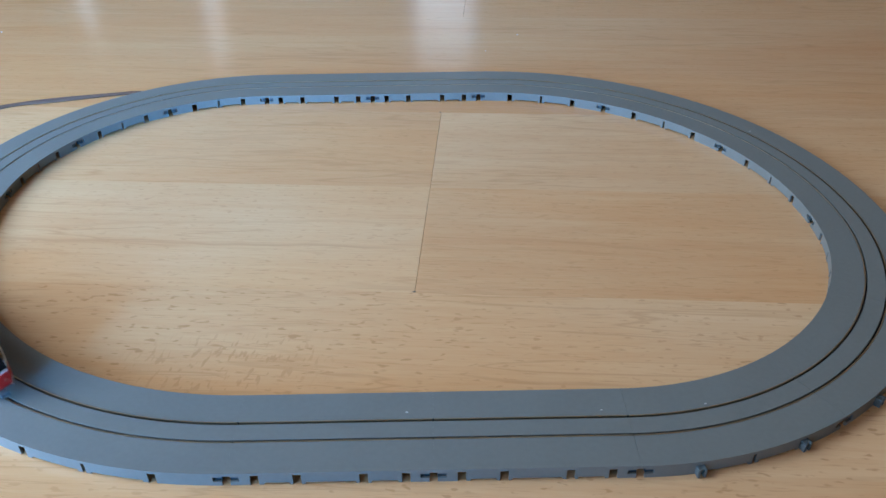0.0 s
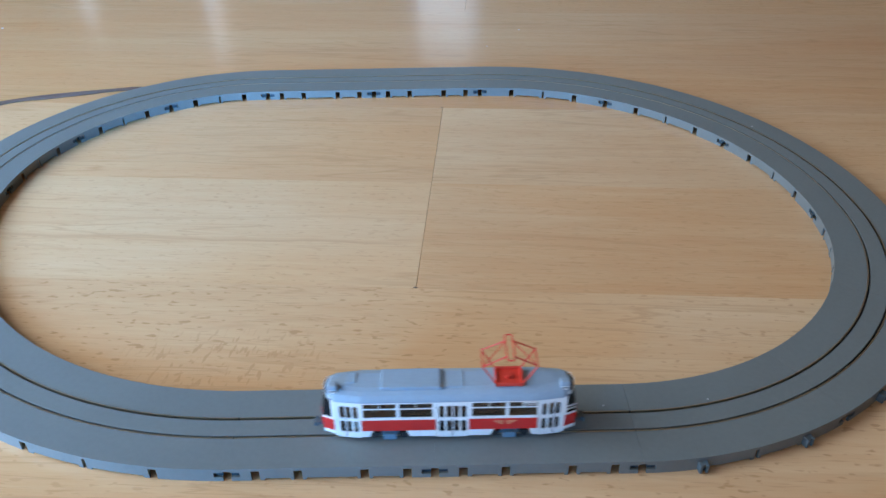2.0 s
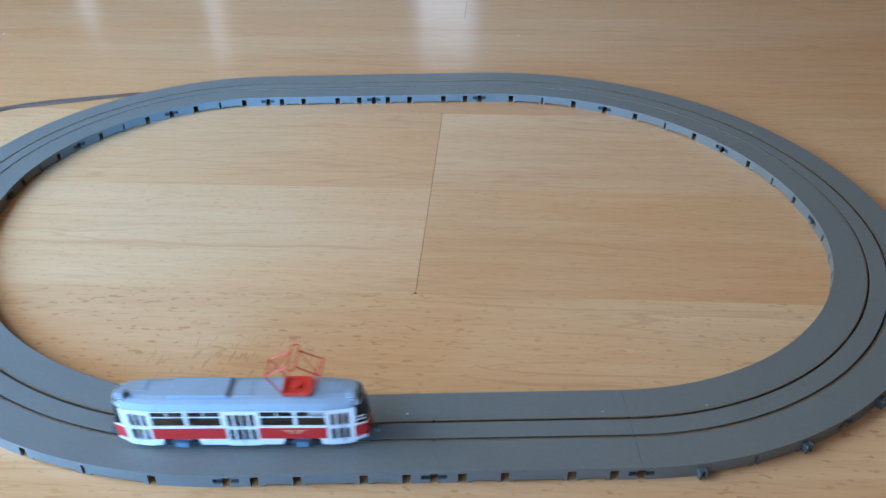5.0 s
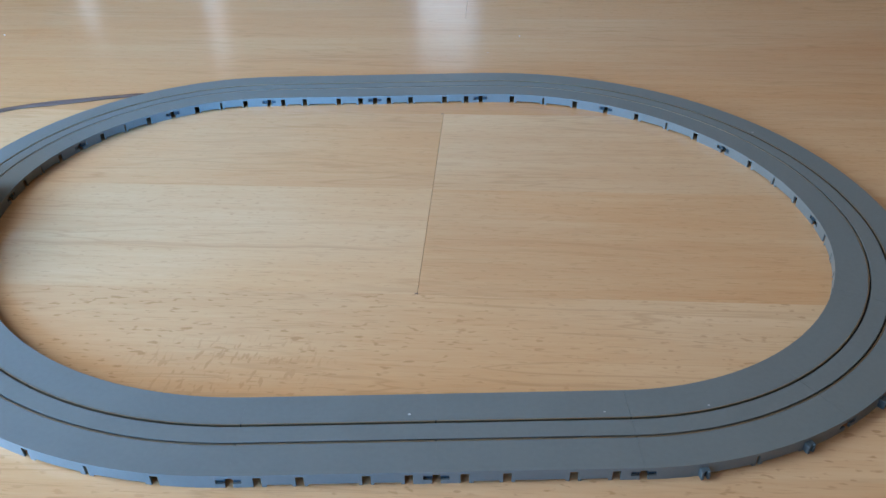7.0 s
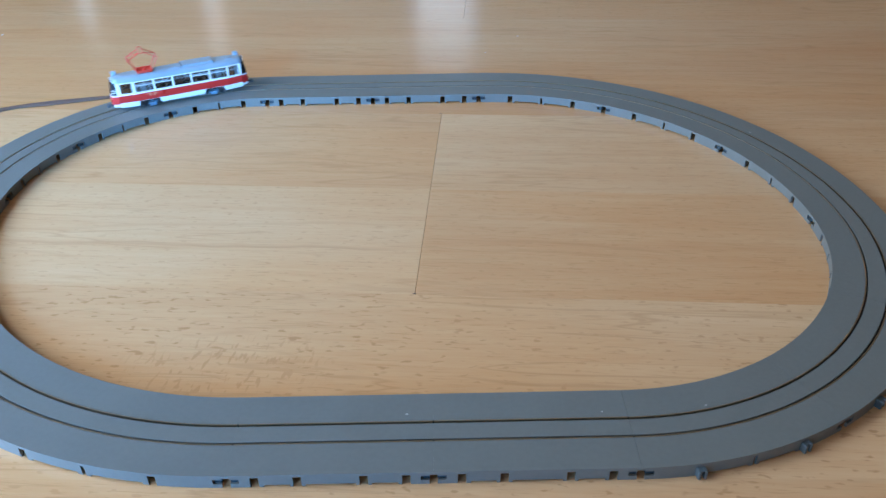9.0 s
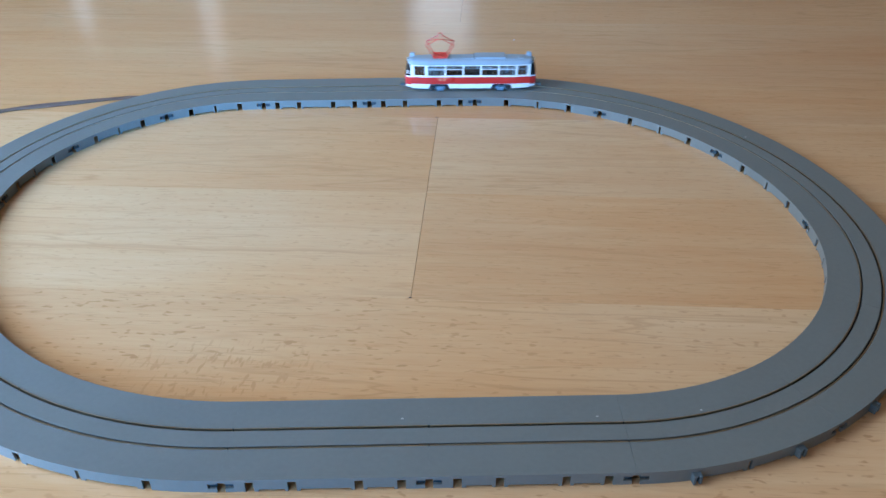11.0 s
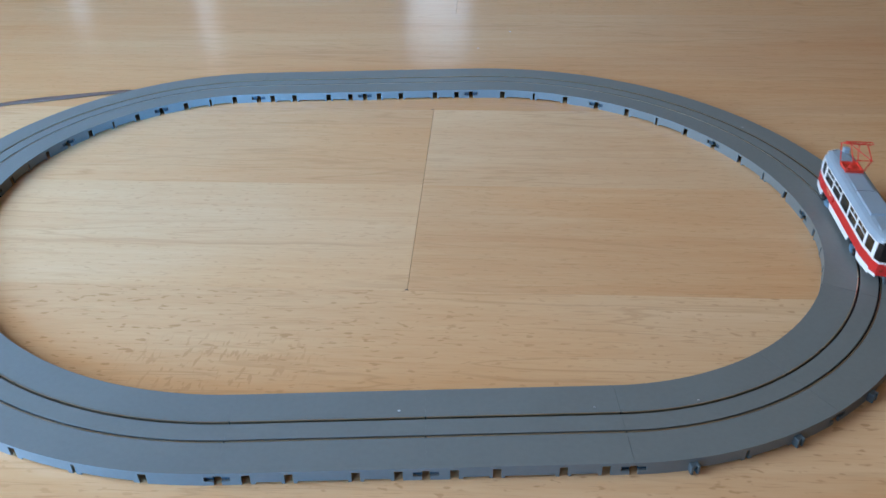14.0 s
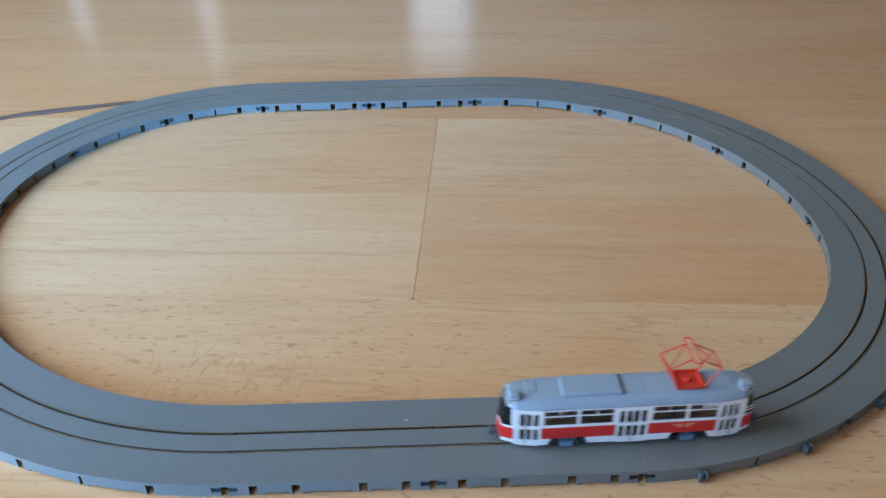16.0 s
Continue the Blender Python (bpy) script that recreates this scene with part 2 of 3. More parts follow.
def part(name, bm, material, parent, label="", smooth=False):
    ob = finish(name, bm, material, parent, smooth)
    return tagged(ob, label)


def box(bm, x0, x1, y0, y1, z0, z1, bevel=0.0):
    m = Matrix.Translation(((x0 + x1) / 2, (y0 + y1) / 2, (z0 + z1) / 2)) @ Matrix.Diagonal((x1 - x0, y1 - y0, z1 - z0, 1))
    made = bmesh.ops.create_cube(bm, size=1, matrix=m)
    if bevel:
        edges = {e for v in made["verts"] for e in v.link_edges}
        bmesh.ops.bevel(bm, geom=list(edges), offset=bevel, segments=2, affect="EDGES", profile=0.6)
    return bm


def tube(bm, points, r, sides=8, closed=False):
    """A round bar along points."""
    pts = [Vector(p) for p in points]
    rings = []
    count = len(pts)
    for i, p in enumerate(pts):
        a = pts[(i - 1) % count] if closed or i else p
        c = pts[(i + 1) % count] if closed or i < count - 1 else p
        d = (c - a).normalized()
        side = d.orthogonal() if abs(d.z) > 0.95 else d.cross(Vector((0, 0, 1)))
        side.normalize()
        up = side.cross(d)
        rings.append([bm.verts.new(p + r * (math.cos(k) * side + math.sin(k) * up)) for k in (2 * math.pi * j / sides for j in range(sides))])
    for i in range(count if closed else count - 1):
        a, c = rings[i], rings[(i + 1) % count]
        for j in range(sides):
            bm.faces.new((a[j], a[(j + 1) % sides], c[(j + 1) % sides], c[j]))
    if not closed:
        bm.faces.new(rings[0][::-1])
        bm.faces.new(rings[-1])
    return bm


def disc(bm, centre, r, depth, axis="x", sides=20):
    turn = {"x": pose(0, 0, 0, 0, 90, 0), "y": pose(0, 0, 0, 90, 0, 0), "z": Matrix()}[axis]
    made = bmesh.ops.create_cone(bm, cap_ends=True, segments=sides, radius1=r, radius2=r, depth=depth, matrix=Matrix.Translation(centre) @ turn)
    return made


def panel(bm, a, b, z0, z1, holes=(), thick=0.0006):
    """A wall of that thickness on the plan line a to b (outside to the right of the way), with openings (d0, d1, z0, z1) along it."""
    a, b = Vector(a), Vector(b)
    d = (b - a)
    length = d.length
    d.normalize()
    inward = Vector((-d.y, d.x))
    xs = sorted({0.0, length, *(min(max(h[i], 0), length) for h in holes for i in (0, 1))})
    zs = sorted({z0, z1, *(min(max(h[i], z0), z1) for h in holes for i in (2, 3))})

    def solid(i, j):
        if not (0 <= i < len(xs) - 1 and 0 <= j < len(zs) - 1):
            return False
        cx, cz = (xs[i] + xs[i + 1]) / 2, (zs[j] + zs[j + 1]) / 2
        return not any(h[0] < cx < h[1] and h[2] < cz < h[3] for h in holes)

    def v(x, k, z):
        p = a + d * x + inward * (thick * k)
        return bm.verts.new((p.x, p.y, z))

    for i in range(len(xs) - 1):
        for j in range(len(zs) - 1):
            if not solid(i, j):
                continue
            x, X, z, Z = xs[i], xs[i + 1], zs[j], zs[j + 1]
            bm.faces.new((v(x, 0, z), v(X, 0, z), v(X, 0, Z), v(x, 0, Z)))
            bm.faces.new((v(X, 1, z), v(x, 1, z), v(x, 1, Z), v(X, 1, Z)))
            if not solid(i - 1, j):
                bm.faces.new((v(x, 1, z), v(x, 0, z), v(x, 0, Z), v(x, 1, Z)))
            if not solid(i + 1, j):
                bm.faces.new((v(X, 0, z), v(X, 1, z), v(X, 1, Z), v(X, 0, Z)))
            if not solid(i, j - 1):
                bm.faces.new((v(x, 1, z), v(X, 1, z), v(X, 0, z), v(x, 0, z)))
            if not solid(i, j + 1):
                bm.faces.new((v(x, 0, Z), v(X, 0, Z), v(X, 1, Z), v(x, 1, Z)))
    return bm


# ---- room ----
def wall(name, a, b, holes, label):
    bm = panel(bmesh.new(), a, b, 0.0, CEIL, holes, thick=-0.2)
    for f in bm.faces:
        f.normal_flip()
    ob = finish(name, bm, M_WALL)
    ob.matrix_world = ROOM
    return tagged(ob, label, "wall", kind="structure")


# far glazing: three narrow panes, whose sheen lies on the floor
wall("wall_north", (U1, V1), (U0, V1), [(U1 - p[1], U1 - p[0], p[2], p[3]) for p in FAR_PANES], "plain beige painted wall with three narrow panes")
wall("wall_south", (U0, V0), (U1, V0), [(SOUTH[0] - U0, SOUTH[1] - U0, SOUTH[2], SOUTH[3])], "plain beige painted wall with a low window")
wall("wall_east", (U1, V0), (U1, V1), (), "plain beige painted wall of the room")
wall("wall_west", (U0, V1), (U0, V0), [(V1 - WEST[1], V1 - WEST[0], WEST[2], WEST[3])], "plain beige painted wall with a wide low window")
ceil = finish("ceiling", box(bmesh.new(), U0 - 0.2, U1 + 0.2, V0 - 0.2, V1 + 0.2, CEIL, CEIL + 0.2), M_CEIL)
ceil.matrix_world = ROOM
tagged(ceil, "plain cream painted ceiling of the room", "ceiling", kind="structure")


def window(name, horizontal, c0, c1, z0, z1, at, label, out=1):
    """A framed pane in a wall opening; horizontal: the wall runs along u."""
    e = new(name)
    e.matrix_world = ROOM
    tagged(e, label, "window", kind="structure")
    w = min(0.05, (c1 - c0) * 0.12)

    def place(bm, p0, p1, q0, q1, d0, d1):
        if horizontal:
            return box(bm, p0, p1, *sorted((at + out * d0, at + out * d1)), q0, q1, 0.002)
        return box(bm, at - d1, at - d0, p0, p1, q0, q1, 0.002)
    bm = bmesh.new()
    place(bm, c0, c0 + w, z0, z1, 0.04, 0.1)
    place(bm, c1 - w, c1, z0, z1, 0.04, 0.1)
    place(bm, c0 + w, c1 - w, z0, z0 + w, 0.04, 0.1)
    place(bm, c0 + w, c1 - w, z1 - w, z1, 0.04, 0.1)
    part("window_frame", bm, M_FRAME, e)
    bm = bmesh.new()
    place(bm, c0 + w - 0.004, c1 - w + 0.004, z0 + w - 0.004, z1 - w + 0.004, 0.066, 0.072)
    p = part("pane", bm, M_PANE, e)
    p.visible_shadow = False


for i, p in enumerate(FAR_PANES):
    window(f"window_{i + 1}", True, *p, V1, "narrow white-framed window pane in the far wall")
window("window_4", False, *WEST, U0, "wide white-framed window that lets in daylight")
window("window_5", True, *SOUTH, V0, "low white-framed window that lets in bluish daylight", -1)


# ---- track plan ----
S = 0.07                                    # a straight section
RA, RB = 0.15781, 0.11874                   # inner edge of the wide and the tight curve
W, H = 0.03680, 0.0058                      # width and height of the road bed
X0, YN = (RA - RB) / 2, -(RA + RB) / 2      # middle of the near straight's inner edge; the far one mirrors it
ca, cb = RA + W / 2, RB + W / 2
LENGTHS = (2 * S, cb * math.pi / 2, ca * math.pi / 2)
HALF = sum(LENGTHS)


def on_track(s):
    """The point s metres along the middle line, counter-clockwise from the near straight's first joint."""
    s %= 2 * HALF
    sign = 1
    if s >= HALF:
        s, sign = s - HALF, -1
    if s < LENGTHS[0]:
        x, y = X0 - S + s, YN - W / 2
    elif s < LENGTHS[0] + LENGTHS[1]:
        a = (s - LENGTHS[0]) / cb
        x, y = X0 + S + cb * math.sin(a), YN - W / 2 + cb - cb * math.cos(a)
    else:
        a = (s - LENGTHS[0] - LENGTHS[1]) / ca
        x, y = X0 + S + cb - ca + ca * math.cos(a), YN - W / 2 + cb + ca * math.sin(a)
    return Vector((sign * x, sign * y))


def strip(bm, radius, o0, o1, z0, z1, f0=0.0, f1=1.0):
    """A solid strip of a section: o is measured outwards from the inner edge, f runs along it from 0 to 1. radius None: a straight."""
    n = 1 if radius is None else max(1, math.ceil((f1 - f0) * 14))

    def at(f, o):
        if radius is None:
            return f * S, -o
        a = radians(30 * f)
        return (radius + o) * math.sin(a), radius - (radius + o) * math.cos(a)
    rings = []
    for k in range(n + 1):
        f = f0 + (f1 - f0) * k / n
        (x, y), (X, Y) = at(f, o0), at(f, o1)
        rings.append([bm.verts.new(p) for p in ((x, y, z0), (x, y, z1), (X, Y, z1), (X, Y, z0))])
    for a, c in zip(rings, rings[1:]):
        for j in range(4):
            bm.faces.new((a[j], c[j], c[(j + 1) % 4], a[(j + 1) % 4]))
    bm.faces.new(rings[0])
    bm.faces.new(rings[-1][::-1])


G0, G1, RT = 0.0036, 0.00443, 0.00490         # flange groove and rail, from the middle line
DECK = 0.0013


def section_body(radius, pegs):
    bm = bmesh.new()
    e = 0.0009
    length = S if radius is None else radians(30) * (radius + W / 2)
    e0 = 0.000006 / length
    m = W / 2
    for o0, o1 in ((0.0, m - RT), (m - G0, m + G0), (m + RT, W)):
        strip(bm, radius, o0, o1, H - DECK, H, 0.00006 / length if pegs else e0, 1 - e0)
    # soft upper edge and the walls, with their notches
    if radius is None:
        notch = [(0.137, 0.0029), (0.342, 0.0029), (0.663, 0.0029), (0.868, 0.0029)]
        low = [(0.18, 0.305), (0.38, 0.625), (0.70, 0.83)]
    else:
        notch = [(0.25, 0.0029), (0.5, 0.0013), (0.75, 0.0029)]
        low = [(0.285, 0.475), (0.525, 0.715)]
    for side in (0, 1):
        run = length * ((radius + W * side) / (radius + W / 2) if radius else 1)
        o0, o1 = (0, e) if side == 0 else (W - e, W)
        nn = [n for n in notch if not (pegs and side == 1 and n[0] in (0.25, 0.75))]
        cuts = [(0.0, 0.0014 / run)] + [(f - w / 2 / run, f + w / 2 / run) for f, w in nn] + [(1 - 0.0014 / run, 1.0)]
        spans = [(a[1], b[0]) for a, b in zip(cuts, cuts[1:])]
        c = 0.0044 / run
        for f0, f1 in spans:
            pts = sorted({f0, f1, *(x for lo in low for x in lo if f0 < x < f1), *(x for x in (c, 1 - c) if f0 < x < f1)})
            for a, b in zip(pts, pts[1:]):
                mid = (a + b) / 2
                z0 = 0.0010 if any(lo[0] < mid < lo[1] for lo in low) else 0.0
                if mid < c or mid > 1 - c:
                    strip(bm, radius, o0, o1, 0.0, 0.0018, a, b)
                    strip(bm, radius, o0, o1, 0.0040, H - DECK, a, b)
                else:
                    strip(bm, radius, o0, o1, z0, H - DECK, a, b)
    return bm


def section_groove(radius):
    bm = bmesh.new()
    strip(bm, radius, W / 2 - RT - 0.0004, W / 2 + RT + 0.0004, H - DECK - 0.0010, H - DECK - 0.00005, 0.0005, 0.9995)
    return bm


def section_rail(radius, side):
    bm = bmesh.new()
    length = S if radius is None else radians(30) * (radius + W / 2)
    o = sorted((W / 2 + side * G1, W / 2 + side * (RT - 0.00004)))
    strip(bm, radius, o[0], o[1], H - DECK - 0.00005, H + 0.00008, 0.00030 / length, 1 - 0.00030 / length)
    return bm


def section_coupling(radius, end, side):
    """A blue-grey tongue of the joint, seen in the windows of the side walls."""
    bm = bmesh.new()
    run = S if radius is None else radians(30) * (radius + W / 2)
    f = (0.0013 / run, 0.0046 / run)
    o0, o1 = ((0.0011, 0.0030), (W - 0.0030, W - 0.0011))[side]
    strip(bm, radius, o0, o1, 0.0016, 0.0041, *(f if end == 0 else (1 - f[1], 1 - f[0])))
    return bm


track = new("tram_track")
tagged(track, "oval of grey plastic tram road track sections on the floor", "toy track")


def add_section(name, radius, pegs):
    ob = part(name, section_body(radius, pegs), M_TRACK, track)
    # groove bed: the shade beside the rails is put into its near-black colour
    part("groove", section_groove(radius), M_GROOVE, ob, "flange groove bed, its shade put in as near-black colour")
    for side in (-1, 1):
        part("rail", section_rail(radius, side), M_RAIL, ob, "thin nickel silver rail")
    for end in (0, 1):
        for side in (0, 1):
            part("coupling", section_coupling(radius, end, side), M_JOINT, ob, "dark teal joint tongue")
    if pegs:
        for f in (0.25, 0.75):
            bm = box(bmesh.new(), -0.0016, -0.0006, -0.0024, 0.0004, 0.0004, 0.0042, 0.0003)
            box(bm, 0.0006, 0.0016, -0.0024, 0.0004, 0.0004, 0.0042, 0.0003)
            box(bm, -0.0007, 0.0007, -0.0018, 0.0004, 0.0032, 0.0041, 0.0002)
            clip = part("clip", bm, M_CLIP, ob, "small forked clip on the side")
            # dark block between the prongs: the open slot's shade put in as colour
            part("clip_slot_shade", box(bmesh.new(), -0.0007, 0.0007, -0.0010, 0.0003, 0.0006, 0.0033), M_JOINT, clip, "dark block that gives the clip's slot its shade")
            a = radians(30 * f)
            clip.matrix_basis = pose((radius + W) * math.sin(a), radius - (radius + W) * math.cos(a), 0, 0, 0, 30 * f)
    return ob


def lay(ob, x, y, turn, first):
    m = pose(x, y, 0, 0, 0, turn)
    if first:
        ob.matrix_basis = m
        return ob
    made = copy_thing(ob, m)
    made.parent = track
    return made


straight = add_section("straight_section", None, False)
tight = add_section("curve_section", RB, True)
wide = add_section("wide_curve_section", RA, False)
for half in (0, 1):
    turn = 180 * half
    sg = 1 - 2 * half
    for k in (0, 1):
        lay(straight, sg * (X0 - S + k * S), sg * YN, turn, half == 0 and k == 0)
    for k in range(3):
        a = radians(30 * k)
        lay(tight, sg * (X0 + S + RB * math.sin(a)), sg * (YN + RB - RB * math.cos(a)), turn + 30 * k, half == 0 and k == 0)
    cx, cy = X0 + S + RB - RA, YN + RB
    for k in range(3):
        a = radians(90 + 30 * k)
        lay(wide, sg * (cx + RA * math.sin(a)), sg * (cy - RA * math.cos(a)), turn + 90 + 30 * k, half == 0 and k == 0)


# ---- cable ----
def cable(points, label):
    bm = bmesh.new()
    fine = []
    for i in range(len(points) - 1):
        p = [Vector(points[min(max(i + k, 0), len(points) - 1)]) for k in (-1, 0, 1, 2)]
        for j in range(10):
            t = j / 10
            fine.append(0.5 * (2 * p[1] + (p[2] - p[0]) * t + (2 * p[0] - 5 * p[1] + 4 * p[2] - p[3]) * t * t + (3 * p[1] - p[0] - 3 * p[2] + p[3]) * t ** 3))
    tube(bm, fine, 0.0008, 8)
    return tagged(finish("cable", bm, M_CABLE, smooth=True), label, "cable", "feeder cables")


cable([(-0.1495, 0.1556, 0.0009), (-0.1798, 0.1602, 0.0009), (-0.1947, 0.1582, 0.0009), (-0.2184, 0.1539, 0.0009), (-0.2397, 0.1494, 0.0009), (-0.2565, 0.1439, 0.0009), (-0.2692, 0.1383, 0.0009), (-0.2871, 0.1287, 0.0009), (-0.3064, 0.1162, 0.0009)], "thin brown feeder wire on the floor")
cable([(-0.1485, 0.1518, 0.0009), (-0.1790, 0.1573, 0.0009), (-0.1943, 0.1568, 0.0009), (-0.2173, 0.1510, 0.0009), (-0.2382, 0.1457, 0.0009), (-0.2557, 0.1421, 0.0009), (-0.2679, 0.1356, 0.0009), (-0.2849, 0.1243, 0.0009), (-0.3032, 0.1102, 0.0009)], "thin brown feeder wire on the floor")


# ---- tram ----
HW, ZB, ZG = 0.0074, 0.0016, 0.0178         # half width, skirt bottom, gutter


def outline(inset=0.0, ends=0.0):
    """The plan of the tram, counter-clockwise, drawn in by inset at the sides and by ends at the noses."""
    q = [(-0.0440 + ends, 0.0), (-0.0431 + ends, -0.0045 + inset * 0.6), (-0.0392 + ends * 0.35, -0.0062 + inset), (-0.0298 + ends * 0.2, -HW + inset)]
    low = q + [(-x, y) for x, y in q[::-1]]
    return low + [(x, -y) for x, y in low[-2:0:-1]]


tram = new("tram")
tagged(tram, "red and white model tram with a grey roof and raised pantograph", "model tram")


def side_rows():
    """Openings of the two sides as spans in x: the door side has doors, the other windows alone."""
    door_side = dict(windows=[(-0.0290, -0.0179), (-0.0167, -0.0056), (0.0077, 0.0190), (0.0201, 0.0296)], doors=[(-0.0379, -0.0302), (-0.0043, 0.0064), (0.0305, 0.0381)])
    other = dict(windows=[(-0.0376, -0.0312), (-0.0296, -0.0192), (-0.0180, -0.0074), (-0.0062, 0.0044), (0.0056, 0.0162), (0.0174, 0.0284), (0.0304, 0.0374)], doors=[])
    return door_side, other


WZ0, WZ1, WZM = 0.0107, 0.0171, 0.0147
RZ0, RZ1 = 0.0046, 0.0096
GAPS = [(-0.0275, -0.0135), (0.0140, 0.0282)]
body = None
plan = outline()
shell = bmesh.new()
panes, mullions, stripes, doors = [], [], [], []
for i, a in enumerate(plan):
    b = plan[(i + 1) % len(plan)]
    a2, b2 = Vector(a), Vector(b)
    d = (b2 - a2).normalized()
    length = (b2 - a2).length
    rows = side_rows()[0 if a2.y + b2.y < 0 else 1]
    nose = abs(a2.x + b2.x) / 2 > 0.0395
    holes = []
    along = lambda x: (x - a2.x) / d.x if abs(d.x) > 1e-6 else 0
    if nose:
        # the windscreen wraps round the nose as far as the door post
        lo = 0.0007 if abs(abs(a2.x) - 0.0392) < 1e-6 else 0.0
        hi = length - 0.0007 if abs(abs(b2.x) - 0.0392) < 1e-6 else length
        holes.append((lo, hi, 0.0100, ZG + 0.001))
        front = min(abs(a2.x), abs(b2.x)) > 0.043
        stripes.append((a2, d, 0.0, length, 0.0032 if front else 0.0040, 0.0091))
        holes.append((0.0, length, 0.0, 0.0032 if front else 0.0023))
    else:
        for x0, x1 in rows["windows"]:
            lo, hi = sorted((along(x0), along(x1)))
            if lo > -1e-4 and hi < length + 1e-4:
                holes.append((lo, hi, WZ0, WZ1))
                panes.append((a2, d, lo, hi, WZ0, WZ1))
                if hi - lo > 0.008 and x0 != -0.0062:
                    mullions.append((a2, d, lo, hi))
        for x0, x1 in rows["doors"]:
            lo, hi = sorted((along(x0), along(x1)))
            if lo > -1e-4 and hi < length + 1e-4:
                holes.append((lo, hi, 0.0, WZ1 - 0.0002))
                doors.append((a2, d, lo, hi))
        for x0, x1 in GAPS:
            lo, hi = sorted((along(x0), along(x1)))
            if hi > 0 and lo < length and abs(d.y) < 1e-6:
                holes.append((lo, hi, 0.0, RZ0))
        # red band between the doors
        cuts = sorted((lo, hi) for lo, hi, z0, z1 in holes if z0 == 0.0 and z1 > 0.01)
        at = 0.0
        for lo, hi in cuts + [(length, length)]:
            if lo - at > 0.002:
                stripes.append((a2, d, at + (0.0003 if at else 0), lo - (0.0003 if lo < length else 0), RZ0 if a2.y + b2.y < 0 else 0.0048, RZ1 if a2.y + b2.y < 0 else 0.0094))
            at = hi
    panel(shell, a, b, ZB, ZG, holes, 0.0005)
body = part("body", shell, M_WHITE, tram, "white enamelled body shell")


def slab(bm, a2, d, lo, hi, z0, z1, out, thick):
    """A thin plate on a side of the body, its face out metres proud."""
    n = Vector((d.y, -d.x)) * out
    p, q = a2 + d * lo + n, a2 + d * hi + n
    return panel(bm, p, q, z0, z1, (), thick)


for a2, d, lo, hi, z0, z1 in panes:
    p = part("window_pane", slab(bmesh.new(), a2, d, lo, hi, z0, z1, -0.0002, 0.0002), M_TINT, body, "dark tinted pane")
    p.visible_shadow = False
SCREEN = [((0.0398, -0.0059, 0.0100), (0.0389, -0.0058, 0.0177)), ((0.0431, -0.0045, 0.0100), (0.0416, -0.0041, 0.0193)), ((0.0440, 0.0, 0.0100), (0.0423, 0.0, 0.0202)),
          ((0.0431, 0.0045, 0.0100), (0.0416, 0.0041, 0.0193)), ((0.0398, 0.0059, 0.0100), (0.0389, 0.0058, 0.0177))]
for sx in (-1, 1):
    bm = bmesh.new()
    for k in (0.0, 0.0003):
        ring = [[bm.verts.new((sx * (p[0] - k), p[1], p[2])) for p in pair] for pair in SCREEN]
        low = [bm.verts.new((sx * (0.0419 - k), y, 0.0178)) for y in (-0.0042, 0.0042)]
        ring = [[ring[0], [ring[1][0], low[0]]], ring[1:4], [[ring[3][0], low[1]], ring[4]]]
        for a, b in ((p, q) for run in ring for p, q in zip(run, run[1:])):
            bm.faces.new((a[0], b[0], b[1], a[1]) if (sx > 0) == (k == 0) else (a[1], b[1], b[0], a[0]))
    part("windscreen", bm, M_SCREEN, body, "black raked wrap-round windscreen")
    part("screen_trim", tube(bmesh.new(), [(sx * p[1][0], p[1][1], p[1][2]) for p in SCREEN], 0.00014, 6), M_WHITE, body)
    if sx > 0:
        for y in (-1, 1):
            for z in (0.0118, 0.0132):
                part("screen_bar", tube(bmesh.new(), [(0.0399, y * 0.0060, z), (0.0428, y * 0.0047, z)], 0.00022, 6), M_WHITE, body)
for a2, d, lo, hi in mullions:
    part("window_bar", slab(bmesh.new(), a2, d, lo, hi, WZM - 0.00018, WZM + 0.00018, 0.0, 0.0004), M_WHITE, body)
    part("window_bar", slab(bmesh.new(), a2, d, (lo + hi) / 2 - 0.00015, (lo + hi) / 2 + 0.00015, WZM, WZ1, -0.0001, 0.0003), M_WHITE, body)
for a2, d, lo, hi, z0, z1 in stripes:
    part("red_stripe", slab(bmesh.new(), a2, d, lo, hi, z0, z1, 0.00012, 0.0003), M_RED, body, "red painted band")
